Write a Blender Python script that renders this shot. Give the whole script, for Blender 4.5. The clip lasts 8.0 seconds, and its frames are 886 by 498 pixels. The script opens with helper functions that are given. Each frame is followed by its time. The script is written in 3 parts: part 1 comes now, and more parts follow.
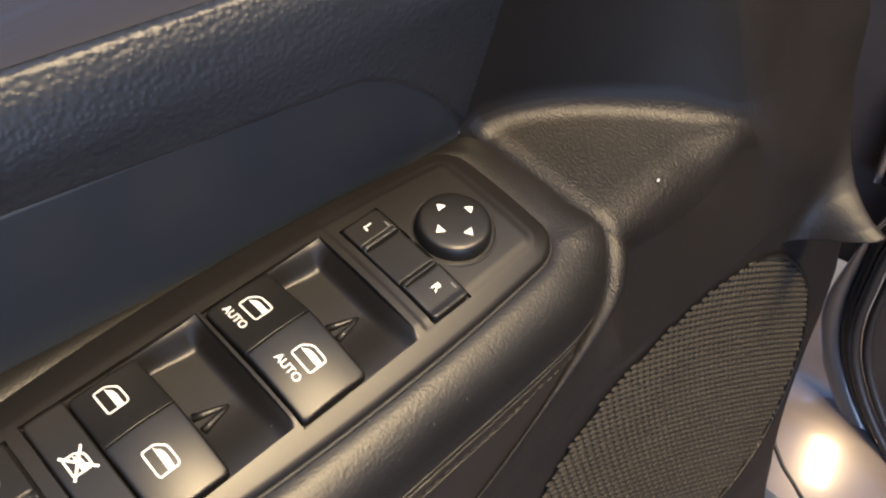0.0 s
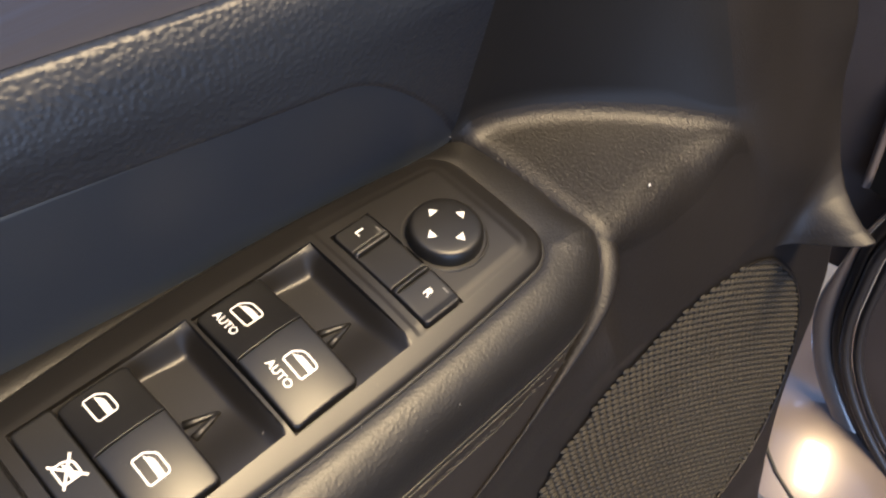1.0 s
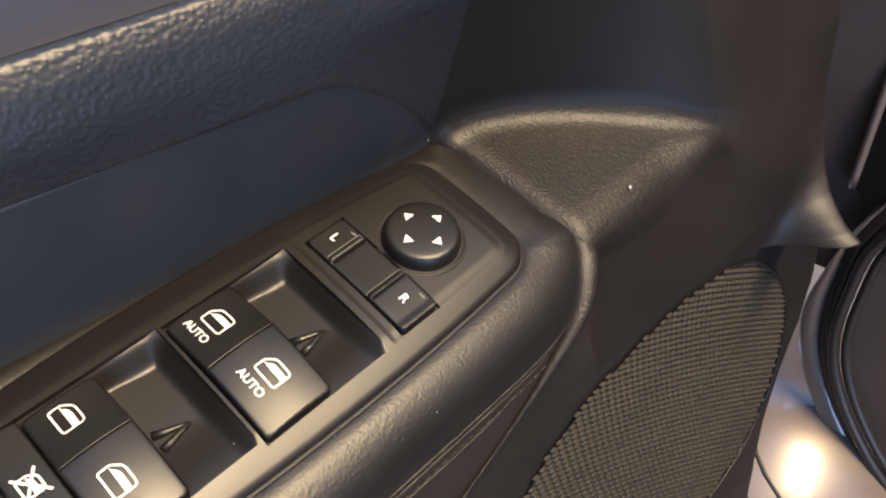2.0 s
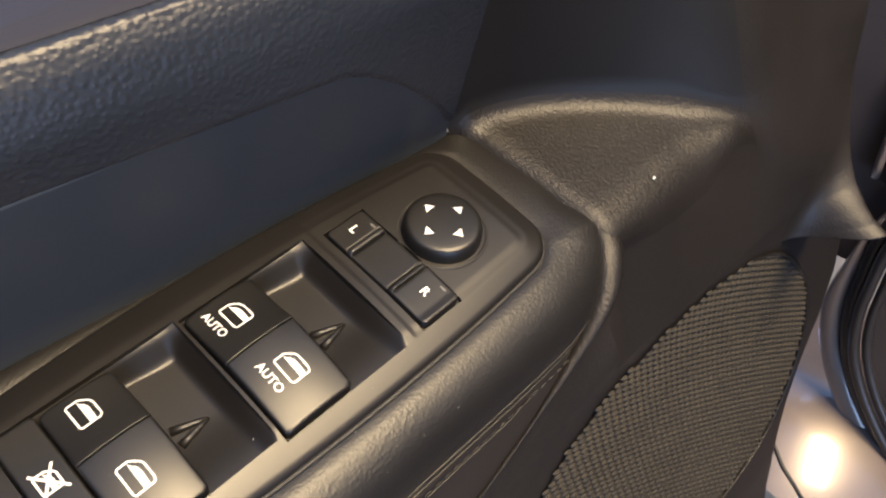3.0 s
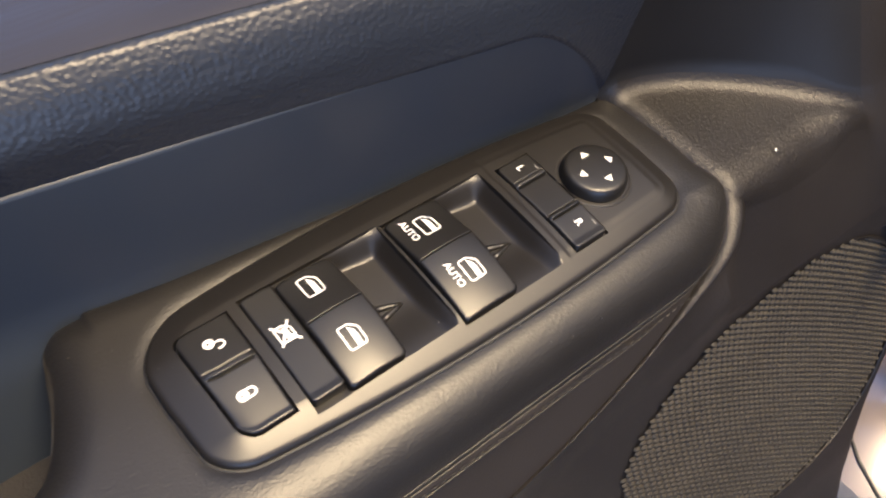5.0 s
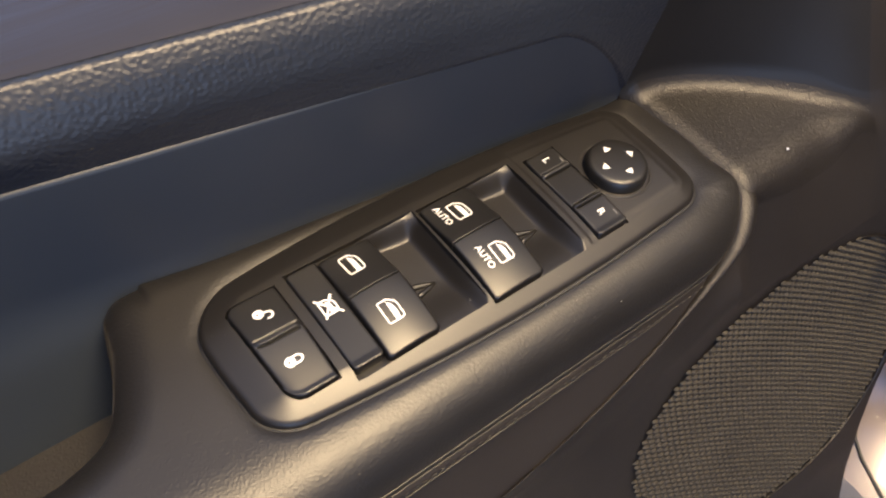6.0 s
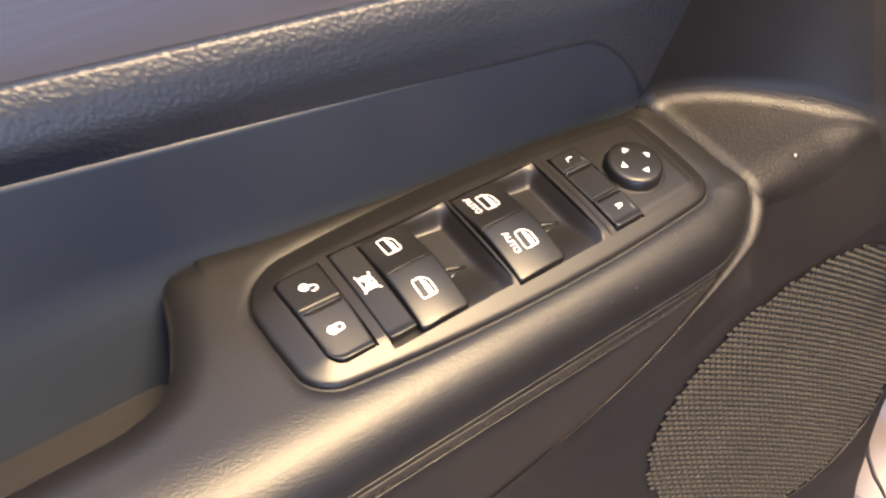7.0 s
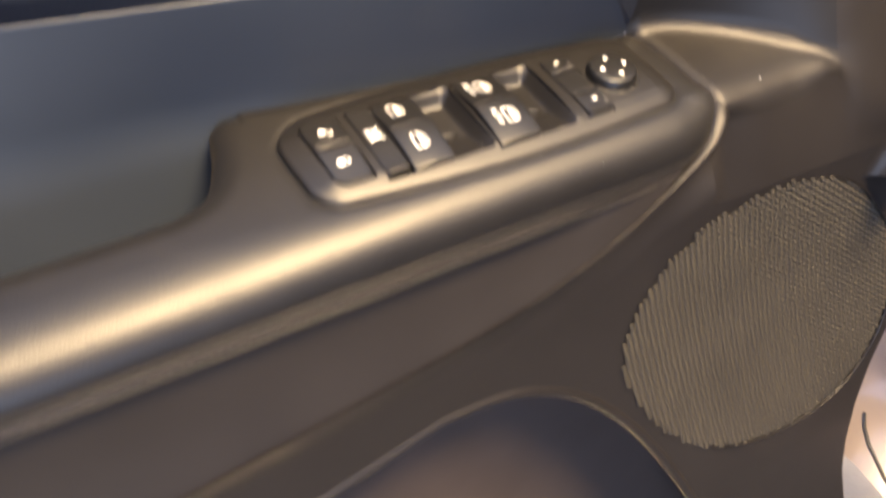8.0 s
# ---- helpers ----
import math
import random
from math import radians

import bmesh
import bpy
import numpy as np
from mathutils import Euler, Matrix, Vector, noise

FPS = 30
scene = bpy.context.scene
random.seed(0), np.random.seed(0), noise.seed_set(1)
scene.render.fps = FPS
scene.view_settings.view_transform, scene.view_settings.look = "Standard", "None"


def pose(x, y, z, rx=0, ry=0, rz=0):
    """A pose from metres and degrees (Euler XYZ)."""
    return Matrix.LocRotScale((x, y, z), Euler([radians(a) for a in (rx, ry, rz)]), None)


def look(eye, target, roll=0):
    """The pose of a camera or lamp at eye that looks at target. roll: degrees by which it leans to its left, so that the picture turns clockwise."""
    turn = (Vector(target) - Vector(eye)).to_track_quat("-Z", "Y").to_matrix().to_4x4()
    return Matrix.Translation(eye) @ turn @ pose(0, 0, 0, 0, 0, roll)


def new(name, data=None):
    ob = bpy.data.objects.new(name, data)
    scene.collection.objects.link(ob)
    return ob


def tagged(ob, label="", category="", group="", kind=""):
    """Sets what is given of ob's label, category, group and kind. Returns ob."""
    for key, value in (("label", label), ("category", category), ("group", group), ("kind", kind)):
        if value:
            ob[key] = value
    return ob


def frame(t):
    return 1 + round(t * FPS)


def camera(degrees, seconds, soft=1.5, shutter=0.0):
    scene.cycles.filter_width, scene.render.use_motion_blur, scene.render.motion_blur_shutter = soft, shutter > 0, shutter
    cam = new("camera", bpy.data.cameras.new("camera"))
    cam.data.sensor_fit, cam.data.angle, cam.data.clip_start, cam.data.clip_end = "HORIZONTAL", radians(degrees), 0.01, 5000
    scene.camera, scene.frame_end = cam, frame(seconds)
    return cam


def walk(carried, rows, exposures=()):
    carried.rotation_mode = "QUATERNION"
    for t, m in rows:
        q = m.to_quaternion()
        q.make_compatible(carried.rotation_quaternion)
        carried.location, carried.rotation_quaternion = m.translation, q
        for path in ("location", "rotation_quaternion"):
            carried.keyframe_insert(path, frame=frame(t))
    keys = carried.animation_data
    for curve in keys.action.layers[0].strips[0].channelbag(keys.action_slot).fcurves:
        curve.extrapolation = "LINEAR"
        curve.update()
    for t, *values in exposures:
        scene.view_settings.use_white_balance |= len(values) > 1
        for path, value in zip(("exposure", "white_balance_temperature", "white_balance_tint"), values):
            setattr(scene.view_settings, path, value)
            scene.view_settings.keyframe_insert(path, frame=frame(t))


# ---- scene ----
cam = camera(55.7, 8.0, soft=2.2, shutter=0.8)
PATH = [
    (0, (-0.069, -0.102, 0.227), (0.899, 0.638, -1.359), 10.1),
    (0.5, (-0.071, -0.103, 0.227), (0.905, 0.618, -1.363), 10.8),
    (1, (-0.069, -0.102, 0.226), (0.922, 0.634, -1.348), 10.5),
    (1.5, (-0.065, -0.106, 0.225), (0.946, 0.627, -1.338), 10.5),
    (3, (-0.062, -0.099, 0.219), (0.915, 0.633, -1.365), 9.9),
    (3.5, (-0.073, -0.106, 0.224), (0.859, 0.651, -1.375), 9.3),
    (4, (-0.09, -0.117, 0.225), (0.809, 0.665, -1.381), 9.1),
    (4.5, (-0.11, -0.115, 0.234), (0.759, 0.719, -1.363), 8.4),
    (6, (-0.146, -0.124, 0.253), (0.714, 0.742, -1.332), 9.2),
    (6.5, (-0.156, -0.135, 0.259), (0.676, 0.776, -1.316), 8.6),
    (7, (-0.17, -0.147, 0.262), (0.689, 0.801, -1.275), 8.3),
    (7.5, (-0.192, -0.173, 0.272), (0.676, 0.847, -1.213), 6.8),
    (7.75, (-0.195, -0.212, 0.270), (0.625, 0.852, -1.211), 7.1),
    (8, (-0.204, -0.257, 0.258), (0.579, 0.853, -1.21), 6.7),
]
walk(cam, [(t, look(eye, target, roll)) for t, eye, target, roll in PATH],
     [(0, 0.11, 5210, 10.5), (1, 0.2, 5190, 10.5), (3, 0.18, 5220, 11), (3.5, 0.07, 5290, 11), (4, 0.2, 5330, 11), (4.5, 0.48, 5010, 12), (6, 0.22, 5290, 13),
      (6.5, 0.35, 5390, 13), (7, 0.97, 5400, 15), (7.5, 1.27, 5600, 14), (8, 1.12, 5630, 13)])


# ---- light: one warm lamp on the cabin side, three added unseen cool fills ----
world = bpy.data.worlds.new("garage_air")
world.use_nodes = True
world.node_tree.nodes["Background"].inputs[0].default_value = (0.55, 0.65, 1.0, 1)
world.node_tree.nodes["Background"].inputs[1].default_value = 0.12
scene.world = world


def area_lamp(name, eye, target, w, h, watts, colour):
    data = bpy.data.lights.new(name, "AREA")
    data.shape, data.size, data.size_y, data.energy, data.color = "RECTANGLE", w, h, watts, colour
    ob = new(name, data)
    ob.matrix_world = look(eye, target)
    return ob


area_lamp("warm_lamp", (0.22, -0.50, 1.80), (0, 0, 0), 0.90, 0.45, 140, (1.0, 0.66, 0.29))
# Cool fills with no known source, added to brighten the trim and flats.
area_lamp("cool_fill_outer_side", (0.2, 3.98, 1.35), (0.2, 0, 0.6), 2.4, 1.1, 140, (0.58, 0.70, 1.0))
area_lamp("cool_fill_overhead", (-0.3, -0.6, 2.19), (-0.3, -0.6, 0), 5.0, 5.0, 70, (0.54, 0.68, 1.0))
area_lamp("cool_fill_cabin_side", (-2.0, -3.98, 0.65), (-0.3, 0, 0.1), 3.2, 1.8, 80, (0.66, 0.78, 1.0))


# ---- materials ----
def material(name, colour, rough, spec=0.5, metal=0.0, grain=0.0, size=0.001, stretch=(1, 1, 1), kind="noise",
             vary=0.25, coat=0.0, dirt=0.0):
    m = bpy.data.materials.new(name)
    m.use_nodes = True
    t = m.node_tree
    b = t.nodes["Principled BSDF"]
    b.inputs["Metallic"].default_value = metal
    b.inputs["Specular IOR Level"].default_value = spec
    b.inputs["Coat Weight"].default_value = coat
    b.inputs["Coat Roughness"].default_value = 0.08
    co = t.nodes.new("ShaderNodeTexCoord")
    mp = t.nodes.new("ShaderNodeMapping")
    mp.inputs["Scale"].default_value = stretch
    t.links.new(co.outputs["Object"], mp.inputs["Vector"])
    broad = t.nodes.new("ShaderNodeTexNoise")
    broad.inputs["Scale"].default_value = 22
    broad.inputs["Detail"].default_value = 5
    t.links.new(co.outputs["Object"], broad.inputs["Vector"])
    ramp = t.nodes.new("ShaderNodeMix")
    ramp.data_type = "RGBA"
    ramp.inputs["A"].default_value = (*[c * (1 - vary) for c in colour], 1)
    ramp.inputs["B"].default_value = (*[c * (1 + vary) for c in colour], 1)
    t.links.new(broad.outputs["Fac"], ramp.inputs["Factor"])
    last = ramp.outputs["Result"]
    if dirt:
        dust = t.nodes.new("ShaderNodeTexNoise")
        dust.inputs["Scale"].default_value = 900
        dust.inputs["Detail"].default_value = 2
        t.links.new(co.outputs["Object"], dust.inputs["Vector"])
        lim = t.nodes.new("ShaderNodeMapRange")
        lim.inputs["From Min"].default_value, lim.inputs["From Max"].default_value = 0.74, 0.80
        lim.inputs["To Max"].default_value = dirt
        t.links.new(dust.outputs["Fac"], lim.inputs["Value"])
        mix = t.nodes.new("ShaderNodeMix")
        mix.data_type = "RGBA"
        mix.inputs["B"].default_value = (0.22, 0.2, 0.17, 1)
        t.links.new(lim.outputs["Result"], mix.inputs["Factor"])
        t.links.new(last, mix.inputs["A"])
        last = mix.outputs["Result"]
    t.links.new(last, b.inputs["Base Color"])
    wear = t.nodes.new("ShaderNodeMapRange")
    wear.inputs["To Min"].default_value, wear.inputs["To Max"].default_value = rough - 0.07, rough + 0.07
    t.links.new(broad.outputs["Fac"], wear.inputs["Value"])
    t.links.new(wear.outputs["Result"], b.inputs["Roughness"])
    if grain:
        if kind == "cells":
            tex = t.nodes.new("ShaderNodeTexVoronoi")
            tex.feature = "SMOOTH_F1"
            tex.inputs["Scale"].default_value = 1 / size
            out = tex.outputs["Distance"]
        else:
            tex = t.nodes.new("ShaderNodeTexNoise")
            tex.inputs["Scale"].default_value = 1 / size
            tex.inputs["Detail"].default_value = 3
            out = tex.outputs["Fac"]
        t.links.new(mp.outputs["Vector"], tex.inputs["Vector"])
        bump = t.nodes.new("ShaderNodeBump")
        bump.inputs["Strength"].default_value = 1.0
        bump.inputs["Distance"].default_value = grain
        if kind == "cells":
            bump.invert = True
        t.links.new(out, bump.inputs["Height"])
        t.links.new(bump.outputs["Normal"], b.inputs["Normal"])
    return m


PAD = material("black_vinyl_padding", (0.0062, 0.0058, 0.0057), 0.44, spec=0.45, grain=0.00010, size=0.0009, kind="cells", dirt=0.3)
SIDE = material("dark_side_vinyl", (0.0128, 0.0108, 0.0098), 0.55, spec=0.36, grain=0.00008, size=0.0010)
PEBBLE = material("pebbled_upper_trim", (0.0116, 0.0143, 0.0214), 0.42, spec=0.38, grain=0.00029, size=0.0016, kind="cells", vary=0.1)
LEDGE = material("smooth_window_ledge", (0.0150, 0.0152, 0.0225), 0.55, spec=0.22, grain=0.00022, size=0.004, stretch=(0.08, 1, 1), vary=0.15)
INSERT = material("smooth_insert_vinyl", (0.0172, 0.0226, 0.0340), 0.5, spec=0.35, grain=0.00003, size=0.001, vary=0.08)
# Same wall as front_end; its shade and blue reflection are put into this tone.
TRIM = material("smooth_upper_trim", (0.0078, 0.0078, 0.0086), 0.46, spec=0.25, grain=0.00006, size=0.0012, vary=0.08)
HARD = material("grained_hard_plastic", (0.0070, 0.0062, 0.0058), 0.41, spec=0.31, grain=0.00034, size=0.0008, stretch=(1, 0.5, 0.5), dirt=0.25)
LOWER = material("brown_black_door_plastic", (0.0088, 0.0076, 0.0071), 0.46, spec=0.36, grain=0.00018, size=0.0008, stretch=(1, 0.5, 0.5), dirt=0.2)
POCKET = material("brown_pocket_lining", (0.050, 0.039, 0.033), 0.85, spec=0.1, grain=0.00015, size=0.0015)
GRILLE = material("grille_plastic", (0.031, 0.028, 0.0215), 0.55, spec=0.3)
# Darker copy of the bead colour, so the gaps between beads look shaded.
GRILLE_BASE = material("grille_base", (0.020, 0.018, 0.0145), 0.55, spec=0.3)
BLACK = material("black_gap_shade", (0.006, 0.006, 0.006), 0.8, spec=0.1)
BEZEL = material("satin_bezel_plastic", (0.0068, 0.0062, 0.0057), 0.42, spec=0.44, grain=0.000012, size=0.0004, dirt=0.25)
SWITCH = material("satin_switch_plastic", (0.0058, 0.0056, 0.0055), 0.39, spec=0.46, grain=0.000012, size=0.0004, dirt=0.15)
GROOVE = material("gap_black", (0.006, 0.006, 0.006), 0.6)
WHITE = material("white_print", (0.70, 0.70, 0.68), 0.5, vary=0.05)
FAINT = material("grey_print", (0.12, 0.12, 0.12), 0.5, vary=0.05)
THREAD = material("dark_thread", (0.030, 0.028, 0.026), 0.6, grain=0.0001, size=0.0004)
PAINT = material("beige_metallic_paint", (0.135, 0.111, 0.099), 0.30, metal=0.2, vary=0.08, coat=1.0)
RUBBER = material("black_rubber", (0.018, 0.016, 0.016), 0.35, grain=0.0001, size=0.002)
CARPET = material("dark_trim", (0.045, 0.036, 0.033), 0.6, grain=0.0002, size=0.002)
CONCRETE = material("garage_concrete", (0.16, 0.155, 0.15), 0.8, grain=0.001, size=0.01)
PLASTER = material("garage_plaster", (0.055, 0.055, 0.06), 0.9, grain=0.0005, size=0.01)
LINT = material("white_lint", (0.55, 0.55, 0.55), 0.9, vary=0.05)


# ---- mesh helpers ----
def part(name, bm, mat, parent=None, label="", smooth=True):
    me = bpy.data.meshes.new(name)
    bmesh.ops.recalc_face_normals(bm, faces=bm.faces)
    bm.to_mesh(me)
    bm.free()
    me.materials.append(mat)
    if smooth:
        me.shade_smooth()
    ob = new(name, me)
    if parent:
        ob.parent = parent
    if label:
        ob["label"] = label
    return ob


def thing(name, label, category):
    return tagged(new(name), label, category, kind="thing")


def sheet(rows, close_v=False, bm=None):
    """A grid of quads through rows of points, in a bmesh of its own or added to one."""
    bm = bm or bmesh.new()
    vs = [[bm.verts.new(p) for p in r] for r in rows]
    for a, b in zip(vs, vs[1:]):
        n = len(a)
        for i in range(n if close_v else n - 1):
            j = (i + 1) % n
            bm.faces.new((a[i], a[j], b[j], b[i]))
    return bm


def rounded(points, radii, seg=0.004, steps=8):
    """A polyline in (y, z) whose inner corners are rounded, always with the same count of points."""
    out = [Vector(points[0])]
    for i in range(1, len(points) - 1):
        p, a, b = Vector(points[i]), Vector(points[i - 1]), Vector(points[i + 1])
        r = min(radii[i], 0.45 * (a - p).length, 0.45 * (b - p).length)
        s, e = p + (a - p).normalized() * r, p + (b - p).normalized() * r
        for k in range(steps + 1):
            u = k / steps
            out.append((1 - u) ** 2 * s + 2 * u * (1 - u) * p + u * u * e)
    out.append(Vector(points[-1]))
    return out


def smoothstep(a, b, x):
    u = min(1, max(0, (x - a) / (b - a)))
    return u * u * (3 - 2 * u)


def lerp(a, b, u):
    return a + (b - a) * u


def catmull(points, n):
    """n points evenly along a smooth curve through the given ones."""
    p = np.array([points[0], *points, points[-1]], float)
    out = []
    for i in range(1, len(p) - 2):
        for u in np.linspace(0, 1, 24, endpoint=False):
            a, b, c, d = p[i - 1], p[i], p[i + 1], p[i + 2]
            out.append(0.5 * (2 * b + (c - a) * u + (2 * a - 5 * b + 4 * c - d) * u * u + (3 * b - a - 3 * c + d) * u ** 3))
    out.append(p[-2])
    out = np.array(out)
    s = np.r_[0, np.cumsum(np.linalg.norm(np.diff(out, axis=0), axis=1))]
    w = np.linspace(0, s[-1], n)
    return [Vector([np.interp(v, s, out[:, k]) for k in range(out.shape[1])]) for v in w]


def tube(path, radius, sides=8, taper=None, wide=None):
    """A tube round a path of points; taper and wide scale it along its way, wide only sideways."""
    rows = []
    for i, p in enumerate(path):
        d = (path[min(i + 1, len(path) - 1)] - path[max(i - 1, 0)]).normalized()
        a = d.cross(Vector((0.3, 0.2, 1))).normalized()
        b = d.cross(a)
        r = radius * (taper(i / (len(path) - 1)) if taper else 1)
        w = r * (wide(i / (len(path) - 1)) if wide else 1)
        rows.append([p + w * math.cos(t) * a + r * math.sin(t) * b for t in np.linspace(0, 2 * math.pi, sides, endpoint=False)])
    bm = sheet(rows, True)
    bm.verts.ensure_lookup_table()
    n = len(bm.verts)
    bm.faces.new(bm.verts[:sides])
    bm.faces.new(bm.verts[n - sides:])
    return bm


def xs_between(a, b, step):
    return [float(v) for v in np.linspace(a, b, int(round((b - a) / step)) + 1)]


REAR, FRONT = -0.75, 0.302


# ---- the door's form ----
def ridge_y(x):
    return 0.060 - 0.132 * x


def crease_y(x):
    return 0.049 - 0.159 * x


def back_y(x):
    return 0.054 - 0.09 * max(x, -0.14) + 0.005 * smoothstep(-0.07, -0.13, x)


def crease_z(x):
    return 0.056 * (1 - (min(1, max(0, (x - 0.06) / 0.06))) ** 1.5)


def scoop_y(x):
    u = max(0, (x - 0.122) / 0.1) ** 1.75
    return 0.043 - 0.078 * (1 - math.log(math.exp(7 * (1 - min(u, 4))) + 1) / 7)


def bulge_y(x, z):
    """The lower door's face, which swells towards the cabin."""
    low = min(0, z + 0.30)
    z = max(z, -0.30)
    return -0.0475 - 0.032 * x + 0.034 * z - 0.76 * z * z + 0.36 * low


RIM = catmull([(0.1290, 0.0485, -0.0105), (0.1318, 0.042, -0.0110), (0.1348, 0.030, -0.0118), (0.1365, 0.016, -0.0130), (0.1374, 0.000, -0.0150), (0.1356, -0.0150, -0.0172), (0.1318, -0.0258, -0.0190),
               (0.1250, -0.0344, -0.0222), (0.1140, -0.0414, -0.0272), (0.090, -0.0475, -0.040), (0.060, -0.052, -0.056), (0.025, -0.055, -0.071), (-0.03, -0.057, -0.087),
               (-0.14, -0.059, -0.104), (-0.30, -0.061, -0.127), (-0.75, -0.066, -0.19)], 260)
_low = [p for p in RIM if p.y < -0.028][::-1]


def rim_at(x):
    k = [p.x for p in _low]
    return np.interp(x, k, [p.y for p in _low]), np.interp(x, k, [p.z for p in _low])


def edge_y(z):
    """The front edge of the panel, which curls towards the cabin and ends in a lip below."""
    return np.interp(z, [-0.0835, -0.0805, -0.076, -0.067, -0.0545, -0.035, -0.016, 0.0065, 0.022, 0.06, 0.1],
                     [-0.0975, -0.0885, -0.0815, -0.0710, -0.0610, -0.0505, -0.0415, -0.0345, -0.0290, -0.012, 0.006])


def curl(x, z):
    """How far the curl has gone at x."""
    return smoothstep(lerp(0.256, 0.250, smoothstep(-0.035, -0.080, z)), 0.3035, x)


def pocket_z(x):
    """Top of the pocket's opening."""
    return -0.1425 - 5.9 * max(0, x + 0.03) ** 2 - 0.25 * max(0, -0.055 - x)


def front_x(x, z):
    """The front edge leans forward below the flared lip."""
    edge = np.interp(z, [-0.56, -0.45, -0.36, -0.325, -0.296, -0.262, -0.236, -0.208, -0.178, -0.145, -0.120, -0.088, -0.0835, -0.043, 0.02, 0.1], [0.40, 0.33, 0.304, 0.301, 0.304, 0.320, 0.336, 0.356, 0.364, 0.356, 0.342, 0.312, 0.302, 0.302, 0.304, 0.320])
    return x + (edge - FRONT) * min(1, max(0, (x - 0.21) / (FRONT - 0.21)))


door = thing("car_door_panel", "open black car door with padded armrest, speaker and map pocket", "car door")

# upper trim: pebbled ridge and the wall that runs down behind the insert; the window ledge lies on top
ledge, rows, low = [], [], []
for x in xs_between(REAR, 0.1185, 0.004):
    zc = crease_z(x)
    yb = back_y(x)
    yl = lerp(yb - 0.0008, crease_y(x), zc / 0.056)
    ledge.append([(x, ridge_y(x) + d, z) for d, z in ((0.14, 0.101), (0.06, 0.0945), (0.012, 0.0902), (0.004, 0.0891), (0.0015, 0.0885))])
    pts = rounded([(ridge_y(x) + 0.002, 0.0883), (ridge_y(x) - 0.001, 0.0880), (ridge_y(x) - 0.006, 0.0822), (ridge_y(x) - 0.0105, 0.071), (yl, zc), (yl + 0.003, zc - 0.010)], [0, 0.0012, 0.005, 0.008, 0.001, 0])
    rows.append([(x, p.x, p.y) for p in pts])
    proud = lerp(0.0012, -0.0003, smoothstep(-0.12, 0.03, x))
    mid = max(0.026 * zc / 0.056, 0.0005)
    pts = rounded([(yl + 0.002, zc + 0.0010), (yl - proud, zc - 0.0002), (lerp(yb, yl, 0.5) - proud * 0.3, mid), (yb + 0.001, -0.008), (yb - 0.018, -0.064)], [0, 0.0032, 0.012, 0.012, 0])
    low.append([(x, p.x, p.y) for p in pts])
part("window_ledge", sheet(ledge), LEDGE, door, "smooth purple-grey ledge under the window")
part("upper_trim", sheet(rows), PEBBLE, door, "pebble-grained blue-black upper trim")
part("insert_panel", sheet(low), INSERT, door, "smooth blue-black vinyl insert above the armrest")


# front of the panel: wall, scooped shelf, front face, flare
def front_line(x):
    """Cross-section (y, z) of the front part: wall, scooped shelf, front face."""
    yw = lerp(0.0450, scoop_y(x), smoothstep(0.1185, 0.124, x))
    ys = min(-0.032, yw - 0.003)
    f = smoothstep(0.118, 0.132, x)
    yr, zr = rim_at(min(x, 0.128))
    ys, zs = lerp(yr, ys, f), lerp(zr, -0.0068, f)
    end = smoothstep(0.205, 0.265, x)
    ys, zs = lerp(ys, bulge_y(x, -0.042), end), lerp(zs, -0.042, end)
    pts = rounded([(ridge_y(x) + 0.12, 0.098), (ridge_y(x), 0.0885), (ridge_y(x) - 0.0075, 0.0795), (yw, lerp(-0.012, -0.004, smoothstep(0.1185, 0.124, x))), (ys, zs), (bulge_y(x, -0.058) + 0.0005, -0.058)], [0, 0.003, 0.006, lerp(0.012, 0.04, end), 0.018, 0])
    line = [(p.x, p.y) for p in pts]
    line += [(bulge_y(x, z), z) for z in [*np.linspace(-0.060, -0.077, 18), *np.linspace(-0.0775, -0.0845, 22), *np.linspace(-0.0855, -0.090, 4), *np.linspace(-0.0925, -0.135, 16), *np.linspace(-0.140, -0.56, 74)]]
    join = smoothstep(0.1185, 0.165, x)
    return [(lerp(lerp(yr, bulge_y(x, z), smoothstep(0, 0.028, zr - z)) if z < zr else max(y, yr), y, join), z) for y, z in line]


rows = []
last_line = front_line(FRONT)
for x in xs_between(0.1185, 0.2415, 0.003) + xs_between(0.2427, FRONT, 0.0012):
    edge = 0.002 * smoothstep(FRONT - 0.002, FRONT, x)
    row = []
    for (y, z), (y1, z1) in zip(front_line(x), last_line):
        out = (edge_y(z) - y1) * smoothstep(-0.0846, -0.0832, z) * smoothstep(0.085, 0.055, z)
        flare = 0.028 * curl(x, z) * smoothstep(-0.036, -0.088, z) * smoothstep(-0.0846, -0.0832, z)
        row.append((front_x(x, z) - 0.79 * flare, y + curl(x, z) * out + edge - 0.10 * flare, z + 0.61 * flare))
    rows.append(row)
edge_line = rows[-1]
turn_at = 34
part("upper_trim", sheet([r[:23] for r in rows[:turn_at + 1]]), TRIM, door, "dark grey upper trim above the scooped shelf")
part("front_shelf", sheet([r[22:36] for r in rows[:turn_at + 1]]), HARD, door, "scooped shelf of grained black plastic")
part("front_end", sheet([r[:79] for r in rows[turn_at:]]), LOWER, door, "brown-black front end that curls out into a lip")
bm = sheet([r[78:] for r in rows[turn_at:]], bm=sheet([r[35:] for r in rows[:turn_at + 1]]))
bmesh.ops.remove_doubles(bm, verts=bm.verts, dist=0.00001)
